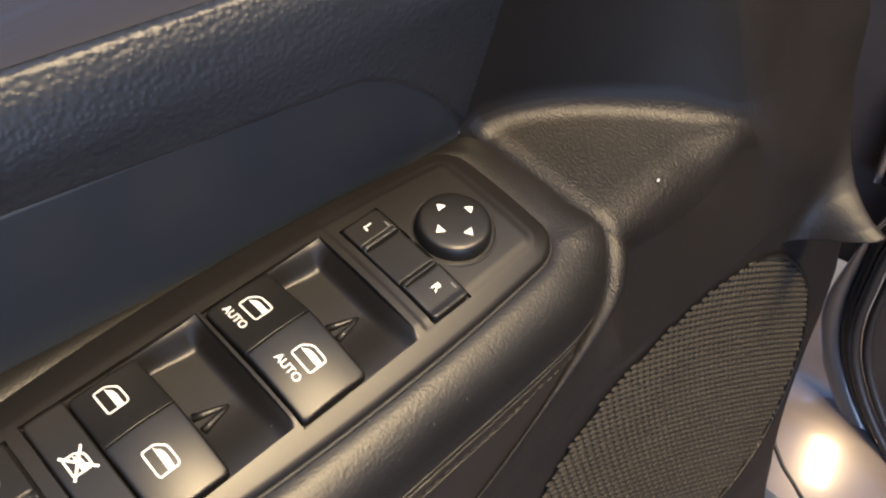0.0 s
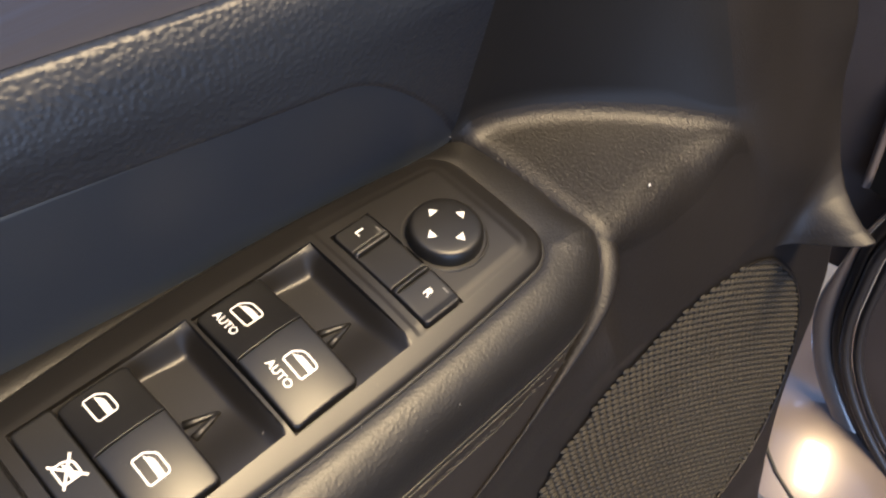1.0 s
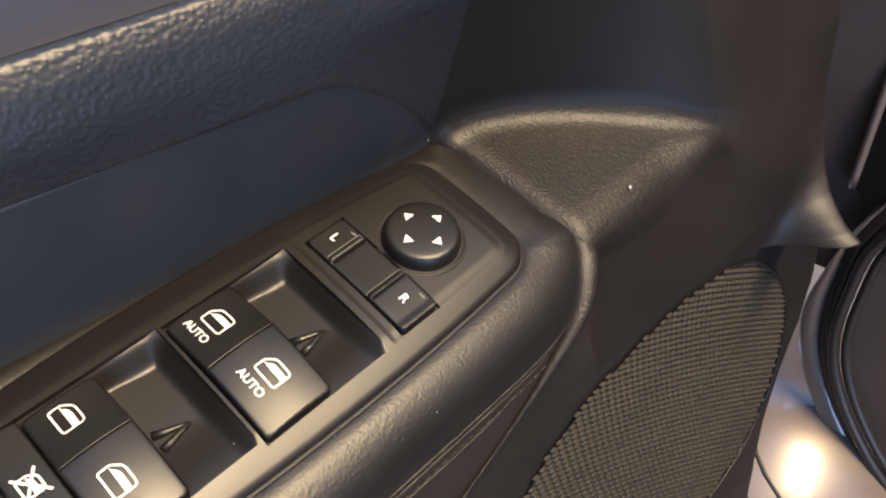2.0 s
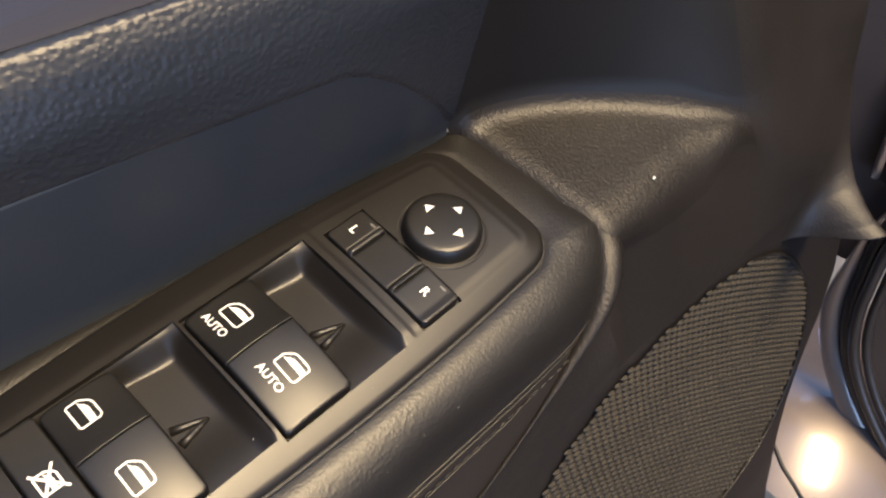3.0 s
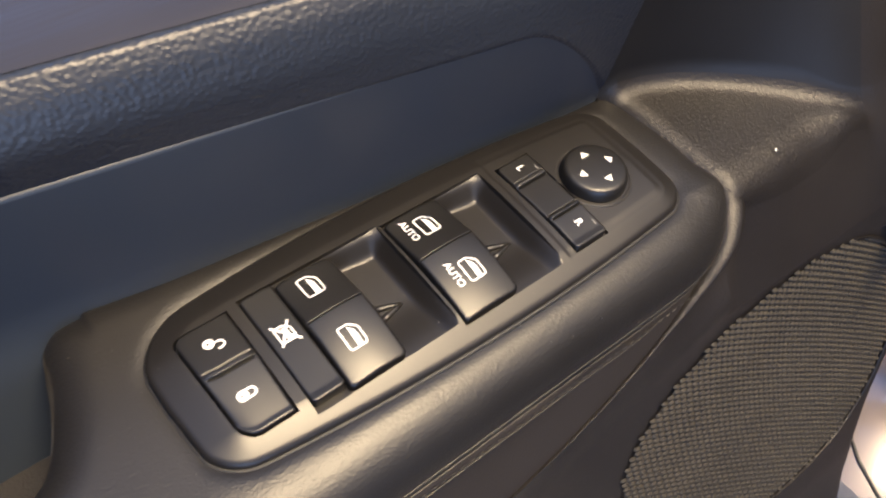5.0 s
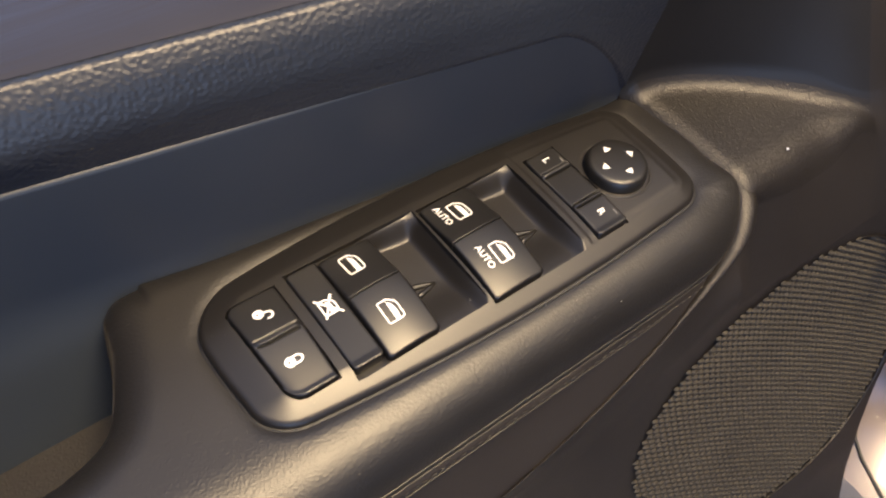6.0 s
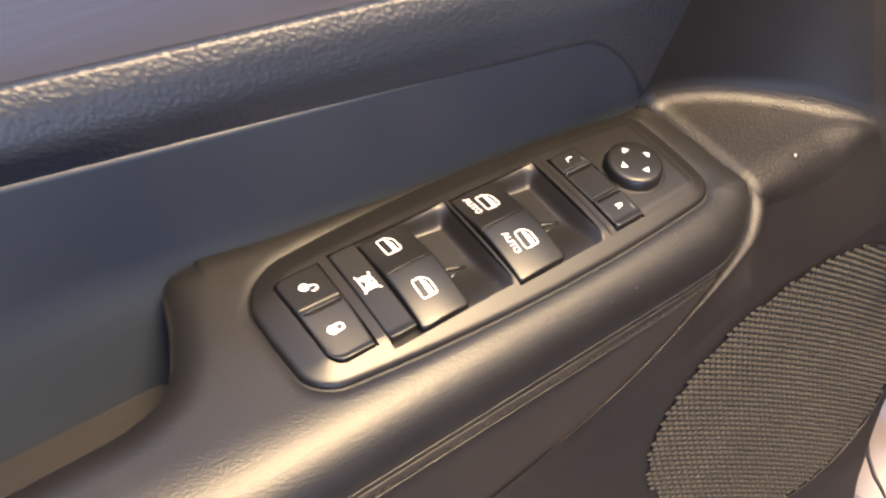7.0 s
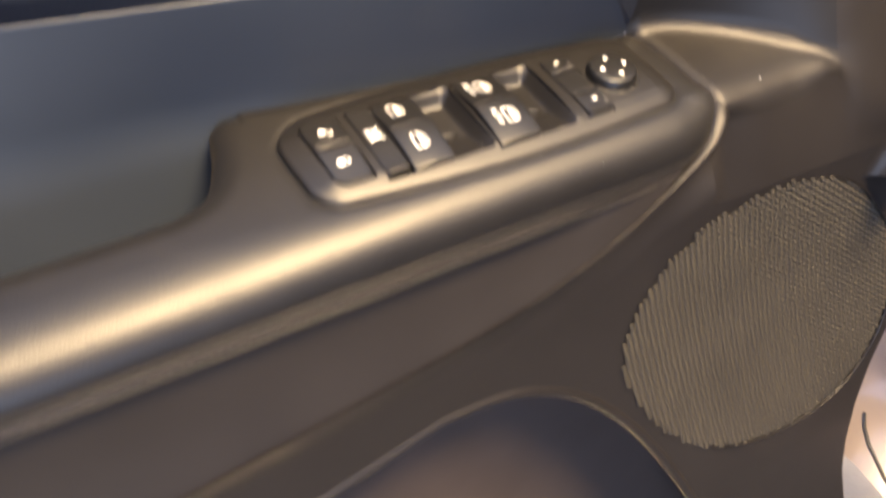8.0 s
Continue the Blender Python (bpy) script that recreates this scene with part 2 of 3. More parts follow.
for f in [f for f in bm.faces if f.calc_center_median().z < pocket_z(f.calc_center_median().x) - 0.002]:
    bm.faces.remove(f)
part("front_panel", bm, LOWER, door, "brown-black plastic front face round the speaker")

# end face of the panel, turning away at the front edge
rows = []
for x, y, z in edge_line:
    rows.append([(x, y, z), (x + 0.001, y + 0.004, z), (x - 0.01, y + 0.11, z)])
part("panel_edge", sheet(rows), CARPET, door)

# outer skin that closes the door
rows = []
for x in xs_between(REAR, FRONT, 0.05):
    top = ridge_y(x) + 0.14
    pts = rounded([(top - 0.002, 0.1005), (top + 0.012, 0.1005), (0.215, -0.02), (0.225, -0.30), (0.19, -0.57), (-0.20, -0.575), (-0.205, -0.555)], [0, 0.006, 0.08, 0.08, 0.03, 0.01, 0])
    rows.append([(x, p.x, p.y) for p in pts])
part("outer_skin", sheet(rows), PAINT, door, "beige metallic painted outer door skin")

# lower panel behind the scoop, with the opening of the map pocket
rows = []
zs = np.linspace(0, 1, 150)
xs = xs_between(REAR, 0.1185, 0.0035)
for x in xs:
    y0, z0 = rim_at(x)
    line = []
    for u in zs:
        z = lerp(z0, -0.56, u)
        y = lerp(y0, bulge_y(x, z), smoothstep(0, 0.028, z0 - z))
        line.append((x, y, z))
    rows.append(line)
bm = sheet(rows)
for f in [f for f in bm.faces if f.calc_center_median().z < pocket_z(f.calc_center_median().x) - 0.002]:
    bm.faces.remove(f)
part("lower_panel", bm, LOWER, door, "dark brown-black lower door panel")

pocket_path = []
for x in xs_between(REAR, 0.22, 0.004):
    z = pocket_z(x)
    pocket_path.append(Vector((x, bulge_y(x, z) + 0.0030, z)))
part("pocket_rim", tube(pocket_path, 0.0042, 14), LOWER, door, "soft rounded rim of the map pocket")
part("pocket_liner", sheet([[(x, y, z) for y, z in ((-0.040, -0.07), (-0.045, -0.3), (-0.12, -0.56))] for x in (REAR, 0.0, 0.29)]), POCKET, door, "dim hollow of the map pocket")

# rolled rim round the armrest
rolled = []
for i, p in enumerate(RIM[:100]):
    inward = (Vector((min(p.x, 0.06), -0.005, p.z)) - p).normalized()
    lift = 0.0056 * smoothstep(-0.004, -0.024, p.y) * smoothstep(-0.048, -0.031, p.y)
    rolled.append(p + inward * 0.0002 * smoothstep(12, 20, i) + Vector((0, 0, 0.0006 + lift - 0.0014 * smoothstep(26, 42, i))))


def rim_height(u):
    return lerp(0.8, 1.5, smoothstep(0.02, 0.18, u)) - 1.2 * smoothstep(0.22, 0.42, u) - 0.2 * smoothstep(0.42, 0.7, u)


def rim_width(u):
    return 1 + 0.85 * smoothstep(0.08, 0.18, u) - 0.5 * smoothstep(0.24, 0.42, u)


part("panel_rim", tube(rolled, 0.0018, 20, rim_height, rim_width), HARD, door, "rolled plastic rim round the armrest")

web = []
for p in RIM[:62]:
    q = p + (Vector((min(p.x, 0.06), -0.005, p.z)) - p).normalized() * 0.014
    web.append([p - Vector((0, 0, 0.0003)), (lerp(p.x, q.x, 0.3), lerp(p.y, q.y, 0.3), p.z - 0.0028), (q.x, q.y, p.z - 0.0045)])
part("rim_web", sheet(web), LOWER, door)


# ---- armrest: a padded slab with a soft inner edge and the notch of the pull cup ----
def outline_depth(x, y):
    """How far a point lies inside the panel's outline."""
    lo = -0.0233 + 0.55 * (x - 0.03) ** 2
    hi = 0.0515 - 0.75 * (x + 0.015) ** 2
    mid, half = (lo + hi) / 2, (hi - lo) / 2
    v = (y - mid) / half * 0.0355
    rear = smoothstep(-0.02, -0.08, x)
    r = lerp(lerp(0.0135, 0.023, smoothstep(-0.012, 0.012, v)), 0.013, smoothstep(-0.06, 0.05, x))
    qx, qy = abs(x - 0.0022 * max(0, -v) / 0.0355 * rear - 0.0028) - (0.1052 - r), abs(v) - (0.0355 - r)
    return r - math.hypot(max(qx, 0), max(qy, 0)) - min(max(qx, qy), 0)


_inner = catmull([(REAR, -0.0445), (-0.3, -0.0445), (0.0, -0.0445), (0.050, -0.0447), (0.082, -0.0445), (0.0992, -0.0433), (0.1136, -0.0397), (0.1236, -0.0335), (0.1295, -0.0249), (0.1313, -0.0153), (0.1322, -0.006)], 900)
_notch = catmull([(REAR, 0.0135), (-0.30, 0.0135), (-0.178, 0.0140), (-0.156, 0.0158), (-0.1435, 0.0205), (-0.1380, 0.0270), (-0.1340, 0.0345), (-0.1300, 0.0450), (-0.1270, 0.0560), (-0.1242, 0.0640), (-0.1185, 0.0690), (-0.108, 0.0700)], 400)
_nose = catmull([(0.112, 0.0465), (0.1235, 0.0460), (0.1268, 0.0425), (0.1290, 0.030), (0.1303, 0.018), (0.1314, 0.006), (0.1322, -0.006)], 200)


def along(line, x):
    """y of a line at x, where x never turns back."""
    return float(np.interp(x, np.maximum.accumulate([p.x for p in line]), [p.y for p in line]))


def pad_edge(x):
    """The inner edge of the pad, rounded off at the front."""
    return along(_inner, x)


def pad_back(x):
    """The outer edge of the pad: wall side, pull cup and front."""
    if x < -0.108:
        return along(_notch, x)
    if x > 0.112:
        return along(_nose, x)
    return lerp(0.0700, 0.0465, (x + 0.108) / 0.220)


def armrest():
    xs = xs_between(REAR, -0.16, 0.01)[:-1] + xs_between(-0.16, -0.108, 0.0008)[:-1] + xs_between(-0.108, 0.09, 0.0015)[:-1]
    xs += [0.09 + 0.0422 * math.sin(t) for t in np.linspace(0, math.pi / 2, 50)]
    ts = [lerp((1 - math.cos(math.pi * k / 120)) / 2, k / 120, 0.5) for k in range(121)]
    rows = [[[x, lerp(pad_edge(x), pad_back(x), t), -0.006] for t in ts] for x in xs]
    line, soft = [], []
    for k, side in ((0, -1), (-1, 1)):
        for i, x in enumerate(xs):
            a, b = rows[max(0, i - 1)][k], rows[min(len(xs) - 1, i + 1)][k]
            ny = abs(b[0] - a[0]) / max(1e-9, math.hypot(b[0] - a[0], b[1] - a[1]))
            if side < 0:
                f = ny ** 1.6
                soft.append((lerp(0.016, lerp(0.036, 0.0285, smoothstep(-0.16, -0.06, x)), f), lerp(0.0055, 0.0225, f)))
            elif x < -0.108:
                soft.append((0.017, 0.012))
            else:
                f = smoothstep(0.110, 0.120, x)
                soft.append((lerp(0.0135, 0.017, f), lerp(0.0075, 0.0058, f)))
            line.append(rows[i][k][:2])
    line, soft = np.array(line), np.array(soft)
    for row in rows:
        for p in row:
            near = np.hypot(line[:, 0] - p[0], line[:, 1] - p[1])
            for lo, hi in ((0, len(xs)), (len(xs), 2 * len(xs))):
                k = lo + int(near[lo:hi].argmin())
                w, h = soft[k]
                e = 1 - min(1.0, near[k] / w)
                p[2] -= h * (1 - max(0.0, 1 - e ** 2.2) ** (1 / 2.2))
            deep = outline_depth(p[0], p[1])
            p[2] -= 0.0010 * min(1, max(0, (deep + 0.0062) / 0.0062)) ** 2
            if deep > 0.0045:
                p[2] = -0.016
    for row in rows:
        x = row[0][0]
        row.insert(0, [x, row[0][1], lerp(-0.0325, -0.030, smoothstep(0.10, 0.13, x))])
        row.append([x, row[-1][1], -0.068 if x < -0.1 else -0.035])
    bm = sheet(rows)
    bmesh.ops.remove_doubles(bm, verts=bm.verts, dist=0.00001)
    return bm


pad = part("armrest_pad", armrest(), PAD, door, "padded black vinyl armrest with rounded inner edge")
part("cup_floor", sheet([[(x, -0.005, -0.060), (x, 0.02, -0.061), (x, 0.050, -0.061), (x, 0.072, -0.060)] for x in (REAR, -0.3, -0.125)]), HARD, door, "plastic floor of the door pull cup")

# side below the stitched seam
rows = []
for x in xs_between(REAR, 0.112, 0.004):
    yr, zr = rim_at(x)
    ye = pad_edge(x) + 0.0006
    room = smoothstep(0.01, 0.05, -0.030 - zr)
    top = max(-0.0300, zr + 0.004)
    pts = rounded([(ye + 0.002, top), (lerp(ye, ye - 0.0030, room), lerp(top - 0.001, -0.0345, room)), (lerp(ye, ye + 0.002, room), lerp(top - 0.002, -0.042, room)), (lerp(ye, ye - 0.004, room), lerp(top - 0.003, (zr - 0.045) / 2, room)), (yr + 0.001, zr - 0.001)],
                  [0, 0.003, 0.004, 0.02, 0])
    rows.append([(x, p.x, p.y) for p in pts])
part("armrest_side", sheet(rows), SIDE, door, "dark vinyl side under the stitched seam")

# folds of the seam
for z, x1, dy in ((-0.0270, 0.110, 0.0001), (-0.0315, 0.100, -0.0002), (-0.0372, 0.086, -0.0018)):
    part("seam_fold", tube([Vector((x, pad_edge(x) + dy * smoothstep(x1, 0.06, x), z)) for x in xs_between(-0.45, x1, 0.006)], 0.00045, 8), PAD, door)


# ---- speaker grille ----
_oval = [(-180, 0.965), (-165, 0.94), (-145, 0.93), (-126, 0.96), (-106, 0.99), (-88, 0.985), (-66, 1.01), (-47, 1.05), (-27, 1.04), (-10, 1.01),
         (0, 0.985), (16, 0.945), (30, 0.90), (43, 0.88), (57, 0.90), (75, 0.93), (90, 0.935), (106, 0.935), (125, 0.95), (145, 0.945), (162, 0.945), (180, 0.965)]


def oval(t):
    """Reach of the grille's lopsided oval at the angle t, in radians."""
    t = (math.degrees(t) + 180) % 360 - 180
    return sum(float(np.interp((t + d + 180) % 360 - 180, [a for a, _ in _oval], [r for _, r in _oval])) for d in (-9, -3, 3, 9)) / 4


def grille_point(t, k, out):
    q = oval(t) * k
    x = 0.193 + 0.131 * q * math.cos(t)
    z = -0.1675 - 0.02 * q * math.cos(t) + 0.1095 * q * math.sin(t)
    return Vector((x, bulge_y(x, z) - out, z))


def grille_inside(x, z):
    c = (x - 0.193) / 0.131
    s = (z + 0.1675 + 0.02 * c) / 0.1095
    return math.hypot(c, s) / oval(math.atan2(s, c))


def grille():
    """A slanted lattice of raised beads over the swelling face."""
    va, vb = Vector((0.0053, -0.0037)), Vector((-0.0037, -0.0016))
    bm = bmesh.new()
    turn = [(math.cos(t), math.sin(t)) for t in np.linspace(0, 2 * math.pi, 8, endpoint=False)]
    for i in range(-70, 71):
        for j in range(-70, 71):
            c = Vector((0.193, -0.1675)) + va * i + vb * j
            if not (0.055 < c.x < 0.335 and -0.29 < c.y < -0.05) or grille_inside(c.x, c.y) > 1.0:
                continue
            rings = []
            for r, out in ((0.39, 0.0008), (0.29, 0.0016), (0.13, 0.0020)):
                ring = []
                for a, b in turn:
                    p = c + va * (a * r) + vb * (b * r)
                    ring.append(bm.verts.new((p.x, bulge_y(p.x, p.y) - out, p.y)))
                rings.append(ring)
            for lo, hi in zip(rings, rings[1:]):
                for k in range(8):
                    m = (k + 1) % 8
                    bm.faces.new((lo[k], lo[m], hi[m], hi[k]))
            bm.faces.new(rings[-1])
    return bm


part("speaker_grille", grille(), GRILLE, door, "brown-grey oval speaker grille with a beaded mesh")["kind"] = "stuff"
rows = [[grille_point(t, k, 0.0009) for t in np.linspace(0, 2 * math.pi, 120, endpoint=False)] for k in np.linspace(0, 0.985, 12)]
part("grille_backing", sheet(rows, True), GRILLE_BASE, door, "base of the speaker grille, darkened for the gaps between beads")
part("grille_rim", tube([grille_point(t, 1.005, 0.0014) for t in np.linspace(radians(-115), radians(78), 80)], 0.0013, 10, lambda u: min(1, 0.2 + 6 * u, 0.2 + 6 * (1 - u))), HARD, door, "raised rim along the front of the grille")


# ---- switch panel ----
panel = thing("window_switch_panel", "black plastic power window and mirror switch panel set in the armrest", "switch panel")


def bezel_z(x, y):
    d = outline_depth(x, y)
    if d <= 0:
        return -0.0115
    u = min(1, d / 0.0115)
    z = -0.0028 * (1 - u) ** 1.22 - 2.2 * max(0, 0.013 - y) ** 2 - 1.6 * max(0, y - 0.018) ** 2
    if x > 0.0445:
        z -= 0.0003 * smoothstep(0.0070, 0.0095, d)
    return z


LOCK = (-0.0905, -0.0705, -0.0085, 0.0345)
CHILD = (-0.0650, -0.0525, -0.0100, 0.0360)
REARW = (-0.0520, -0.0295, -0.0125, 0.0345)
FRONTW = (-0.0055, 0.0190, -0.0145, 0.0345)
SELECT = (0.0480, 0.0640, -0.0145, 0.0320)
WELLS = [(-0.0655, -0.0075, -0.0135, 0.0365), (-0.0062, 0.0410, -0.0155, 0.0355)]
SLOTS = [(LOCK[0] - 0.0006, LOCK[1] + 0.0006, LOCK[2] - 0.0008, LOCK[3] + 0.0006),
         (SELECT[0] - 0.0005, SELECT[1] + 0.0005, SELECT[2] - 0.0006, SELECT[3] + 0.0005)]


def well_floor(x, y, w):
    """Scooped finger well: a short ramp at the far end, deepest in the middle, a sloping front wall, a gentle near end."""
    s = max(0.0, w[3] - y)
    deep = 0.0068 * smoothstep(-0.0008, lerp(0.0075, 0.0054, smoothstep(0.006, 0.022, w[1] - x)), s)
    near = 0.48 + 0.52 * smoothstep(w[2], w[2] + 0.022, y)
    side = smoothstep(-0.002, 0.0062, w[1] - x)
    return -deep * near * side - 0.0008 - 0.0010 * side


def under_lock(x, y):
    """Whether a point lies in the lock key's slot, whose outer corners are round."""
    a, b, c, d = SLOTS[0]
    x -= 0.0022 * (d - y) / (d - c) * (b - x) / (b - a)
    if x < a:
        return False
    e = max(0.0, 1 - (x - a) / 0.007)
    f = max(0.0, 1 - (x - a) / 0.0042)
    return c + 0.007 * (1 - math.sqrt(1 - e * e)) < y < d - 0.0042 * (1 - math.sqrt(1 - f * f))


def bezel():
    eps = 0.00015
    gx = set(np.round(np.arange(-0.105, 0.1155, 0.0008), 5))
    gy = set(np.round(np.arange(-0.036, 0.0545, 0.0008), 5))
    gx |= set(np.round(np.arange(LOCK[0] - 0.0006, LOCK[0] + 0.0100, 0.0002), 5))
    gy |= set(np.round(np.arange(LOCK[2] - 0.0006, LOCK[2] + 0.0080, 0.0002), 5)) | set(np.round(np.arange(LOCK[3] - 0.0050, LOCK[3] + 0.0010, 0.0002), 5))
    for a, b, c, d in WELLS + SLOTS:
        gx |= {a - eps, a + eps, b - eps, b + eps}
        gy |= {c - eps, c + eps, d - eps, d + eps}
    gx, gy = sorted(gx), sorted(gy)
    rows = []
    for x in gx:
        row = []
        for y in gy:
            z = bezel_z(x, y)
            for w in WELLS:
                if w[0] < x < w[1] and w[2] < y < w[3]:
                    z = min(z, well_floor(x, y, w))
            for w in SLOTS:
                if w[0] < x < w[1] and w[2] < y < w[3] and (w is not SLOTS[0] or under_lock(x, y)):
                    z = -0.004
            row.append((x, y, z))
        rows.append(row)
    bm = sheet(rows)
    bmesh.ops.delete(bm, geom=[v for v in bm.verts if outline_depth(v.co.x, v.co.y) < 0.0040], context="VERTS")
    return bm


bez = part("bezel", bezel(), BEZEL, panel, "satin black bezel with rounded edge")
bez.data.set_sharp_from_angle(angle=radians(32))


def contour(depth, z=None, drop=0.0):
    """The line that lies so far inside the panel's outline."""
    out = []
    for t in np.linspace(0, 2 * math.pi, 361)[:-1]:
        c, k = math.cos(t), math.sin(t)
        lo, hi = 0.0, 0.14
        for _ in range(30):
            m = (lo + hi) / 2
            if outline_depth(0.005 + c * m, 0.010 + k * m) > depth:
                lo = m
            else:
                hi = m
        x, y = 0.005 + c * lo, 0.010 + k * lo
        out.append(Vector((x, y, bezel_z(x, y) + 0.00004 - drop if z is None else z)))
    return out


rings = [contour(0.0, -0.0105), contour(0.00005, drop=0.0014), contour(0.0003, drop=0.0007), contour(0.0008, drop=0.0003)] + [contour(d) for d in (0.0016, 0.0024, 0.0032, 0.0040, 0.0052)]
part("bezel_lip", sheet(rings, True), BEZEL, panel)
# Black tube laid in the bezel gap, in place of its shade.
border = contour(-0.0003, -0.0074)
border.append(border[0].copy())
part("panel_gap", tube(border, 0.0010, 8), GROOVE, panel)


def rocker(box, profile, round_to=0.0006, bottom=-0.006, corner=0.0010, cut=0.0, split=(), turn=0.0018, slant=0.0):
    """A key whose top follows profile(u, v), with softened edges and sides going down."""
    a, b, c, d = box
    def lines(lo, hi, n):
        e = [0, 0.25, 0.6, 1.0]
        inner = list(np.linspace(lo + corner, hi - corner, n))
        return [lo + corner * k for k in e[:-1]] + inner + [hi - corner * k for k in e[:-1]][::-1]
    X, Y = lines(a, b, 26), lines(c, d, 120)
    Y = sorted(Y + [lerp(c, d, k + e / 46) for k in split for e in (-1.2, -1.0, -0.85, -0.7, -0.55, -0.35, -0.2, -0.1, 0, 0.1, 0.2, 0.35, 0.55, 0.7, 0.85, 1.0, 1.2)])
    rows = []
    for x in X:
        row = [(x, c, bottom)]
        for y in Y:
            ex = min(x - a, b - x) / corner
            ey = min(y - c, d - y) / corner
            drop = 0.0
            for e in (ex, ey):
                if e < 1:
                    drop += round_to * (1 - math.sqrt(max(0, 1 - (1 - e) ** 2)))
            row.append((x, y, profile((x - a) / (b - a), (y - c) / (d - c)) - drop))
        row.append((x, d, bottom))
        rows.append(row)
    if cut:
        for row in rows:
            e = max(0.0, 1 - (row[0][0] - a) / cut)
            lift = cut * (1 - math.sqrt(1 - e * e))
            far = 0.6 * cut
            e = max(0.0, 1 - (row[0][0] - a) / far)
            dip = far * (1 - math.sqrt(1 - e * e))
            row[:] = [(x, y + lift * (d - y) / (d - c) - dip * (y - c) / (d - c), z) for x, y, z in row]
    def soft(p):
        """Rounds the plan's corners."""
        x, y, z = p
        dx = max(a + turn - x, x - b + turn)
        dy = max(c + turn - y, y - d + turn)
        if dx > 0 and dy > 0:
            k = max(dx, dy) / math.hypot(dx, dy)
            x += (dx - dx * k) * (1 if x < (a + b) / 2 else -1)
            y += (dy - dy * k) * (1 if y < (c + d) / 2 else -1)
        return x, y, z
    rows = [[(x + slant * (d - y) / (d - c) * (b - x) / (b - a), y, z) for x, y, z in row] for row in rows]
    if not cut:
        rows = [[soft(p) for p in row] for row in rows]
    first = [(p[0], p[1], bottom) for p in rows[0]]
    last = [(p[0], p[1], bottom) for p in rows[-1]]
    return sheet([first] + rows + [last])


def grip(v, k, scale):
    """A low raised bar between two narrow slits."""
    e = abs(v - k) / scale
    return 0.0006 * smoothstep(0.95, 0.75, e) - 0.0012 * math.exp(-((e - 1.15) / 0.22) ** 2)


def lock_top(u, v):
    k = 0.55
    z = 0.0022 - 0.0034 * (1 - v / k) ** 1.3 if v < k else 0.0022 - 0.0012 * ((v - k) / (1 - k)) ** 1.2
    return z + grip(v, k, 0.026) * smoothstep(0.06, 0.10, u) * smoothstep(0.94, 0.90, u) + 0.0005 * smoothstep(0.06, 0.0, v) - 0.0004 * (2 * u - 1) ** 2


def child_top(u, v):
    return 0.0001 - 0.0013 * max(0, 1 - v / 0.6) ** 1.5 + 0.0005 * smoothstep(0.08, 0.0, v)


def window_top(u, v):
    k = 0.555
    groove = -0.0010 * math.exp(-((v - k) / 0.0038) ** 2)
    if v < k:
        z = 0.0036 - 0.0044 * ((k - v) / k) ** 1.7
    else:
        z = 0.0036 - 0.0028 * ((v - k) / (1 - k)) ** 1.2 - 0.0005 * math.sin(math.pi * (v - k) / (1 - k))
    return z + groove - 0.0010 * (2 * u - 1) ** 2


def select_top(u, v):
    z = 0.0006 + sum(grip(v, k, 0.022) for k in (0.345, 0.755)) * smoothstep(0.04, 0.08, u) * smoothstep(0.98, 0.94, u)
    z -= 0.0013 * max(0, 1 - v / 0.33) ** 1.4
    return z - 0.0005 * smoothstep(0.345, 0.37, v) * smoothstep(0.755, 0.73, v) + 0.0006 * smoothstep(0.08, 0.0, v)


def top_of(box, profile):
    a, b, c, d = box
    return lambda x, y: profile((x - a) / (b - a), (y - c) / (d - c))


lock_key = part("lock_switch", rocker(LOCK, lock_top, cut=0.007, split=(0.55,), slant=0.0022), SWITCH, panel, "black door lock rocker")
child_key = part("window_lockout_switch", rocker(CHILD, child_top), SWITCH, panel, "black window lockout key")
rear_key = part("window_switch", rocker(REARW, window_top, bottom=-0.010, split=(0.555,)), SWITCH, panel, "black rear window rocker")
front_key = part("window_switch", rocker(FRONTW, window_top, bottom=-0.010, split=(0.555,)), SWITCH, panel, "black front window rocker marked AUTO")
select_key = part("mirror_selector", rocker(SELECT, select_top, split=(0.345, 0.755)), SWITCH, panel, "black mirror side selector")

# small ribs in the finger wells
for x0, y0, w in ((0.0225, 0.0055, WELLS[1]), (-0.0272, 0.0075, WELLS[0])):
    bm = bmesh.new()
    for dy in (0.0034, -0.0022):
        ends = [Vector((lerp(x0, x0 + 0.0105, u), y0 + dy * (1 - u), 0)) for u in (0, 0.35, 0.7, 1)]
        for e in ends:
            e.z = well_floor(e.x, e.y, w) + 0.0004
        t = tube(ends, 0.0015, 8, lambda u: 1 - 0.6 * u)
        me = bpy.data.meshes.new("rib")
        t.to_mesh(me)
        t.free()
        bm.from_mesh(me)
        bpy.data.meshes.remove(me)
    part("finger_rib", bm, SWITCH, panel)


# mirror knob
def lathe(profile, centre, n=64):
    rows = [[(centre[0] + r * math.cos(t), centre[1] + r * math.sin(t), z) for t in np.linspace(0, 2 * math.pi, n, endpoint=False)] for r, z in profile]
    bm = sheet(rows, True)
    bm.verts.ensure_lookup_table()
    bm.faces.new(bm.verts[len(bm.verts) - n:])
    return bm


KNOB = (0.0785, 0.008)
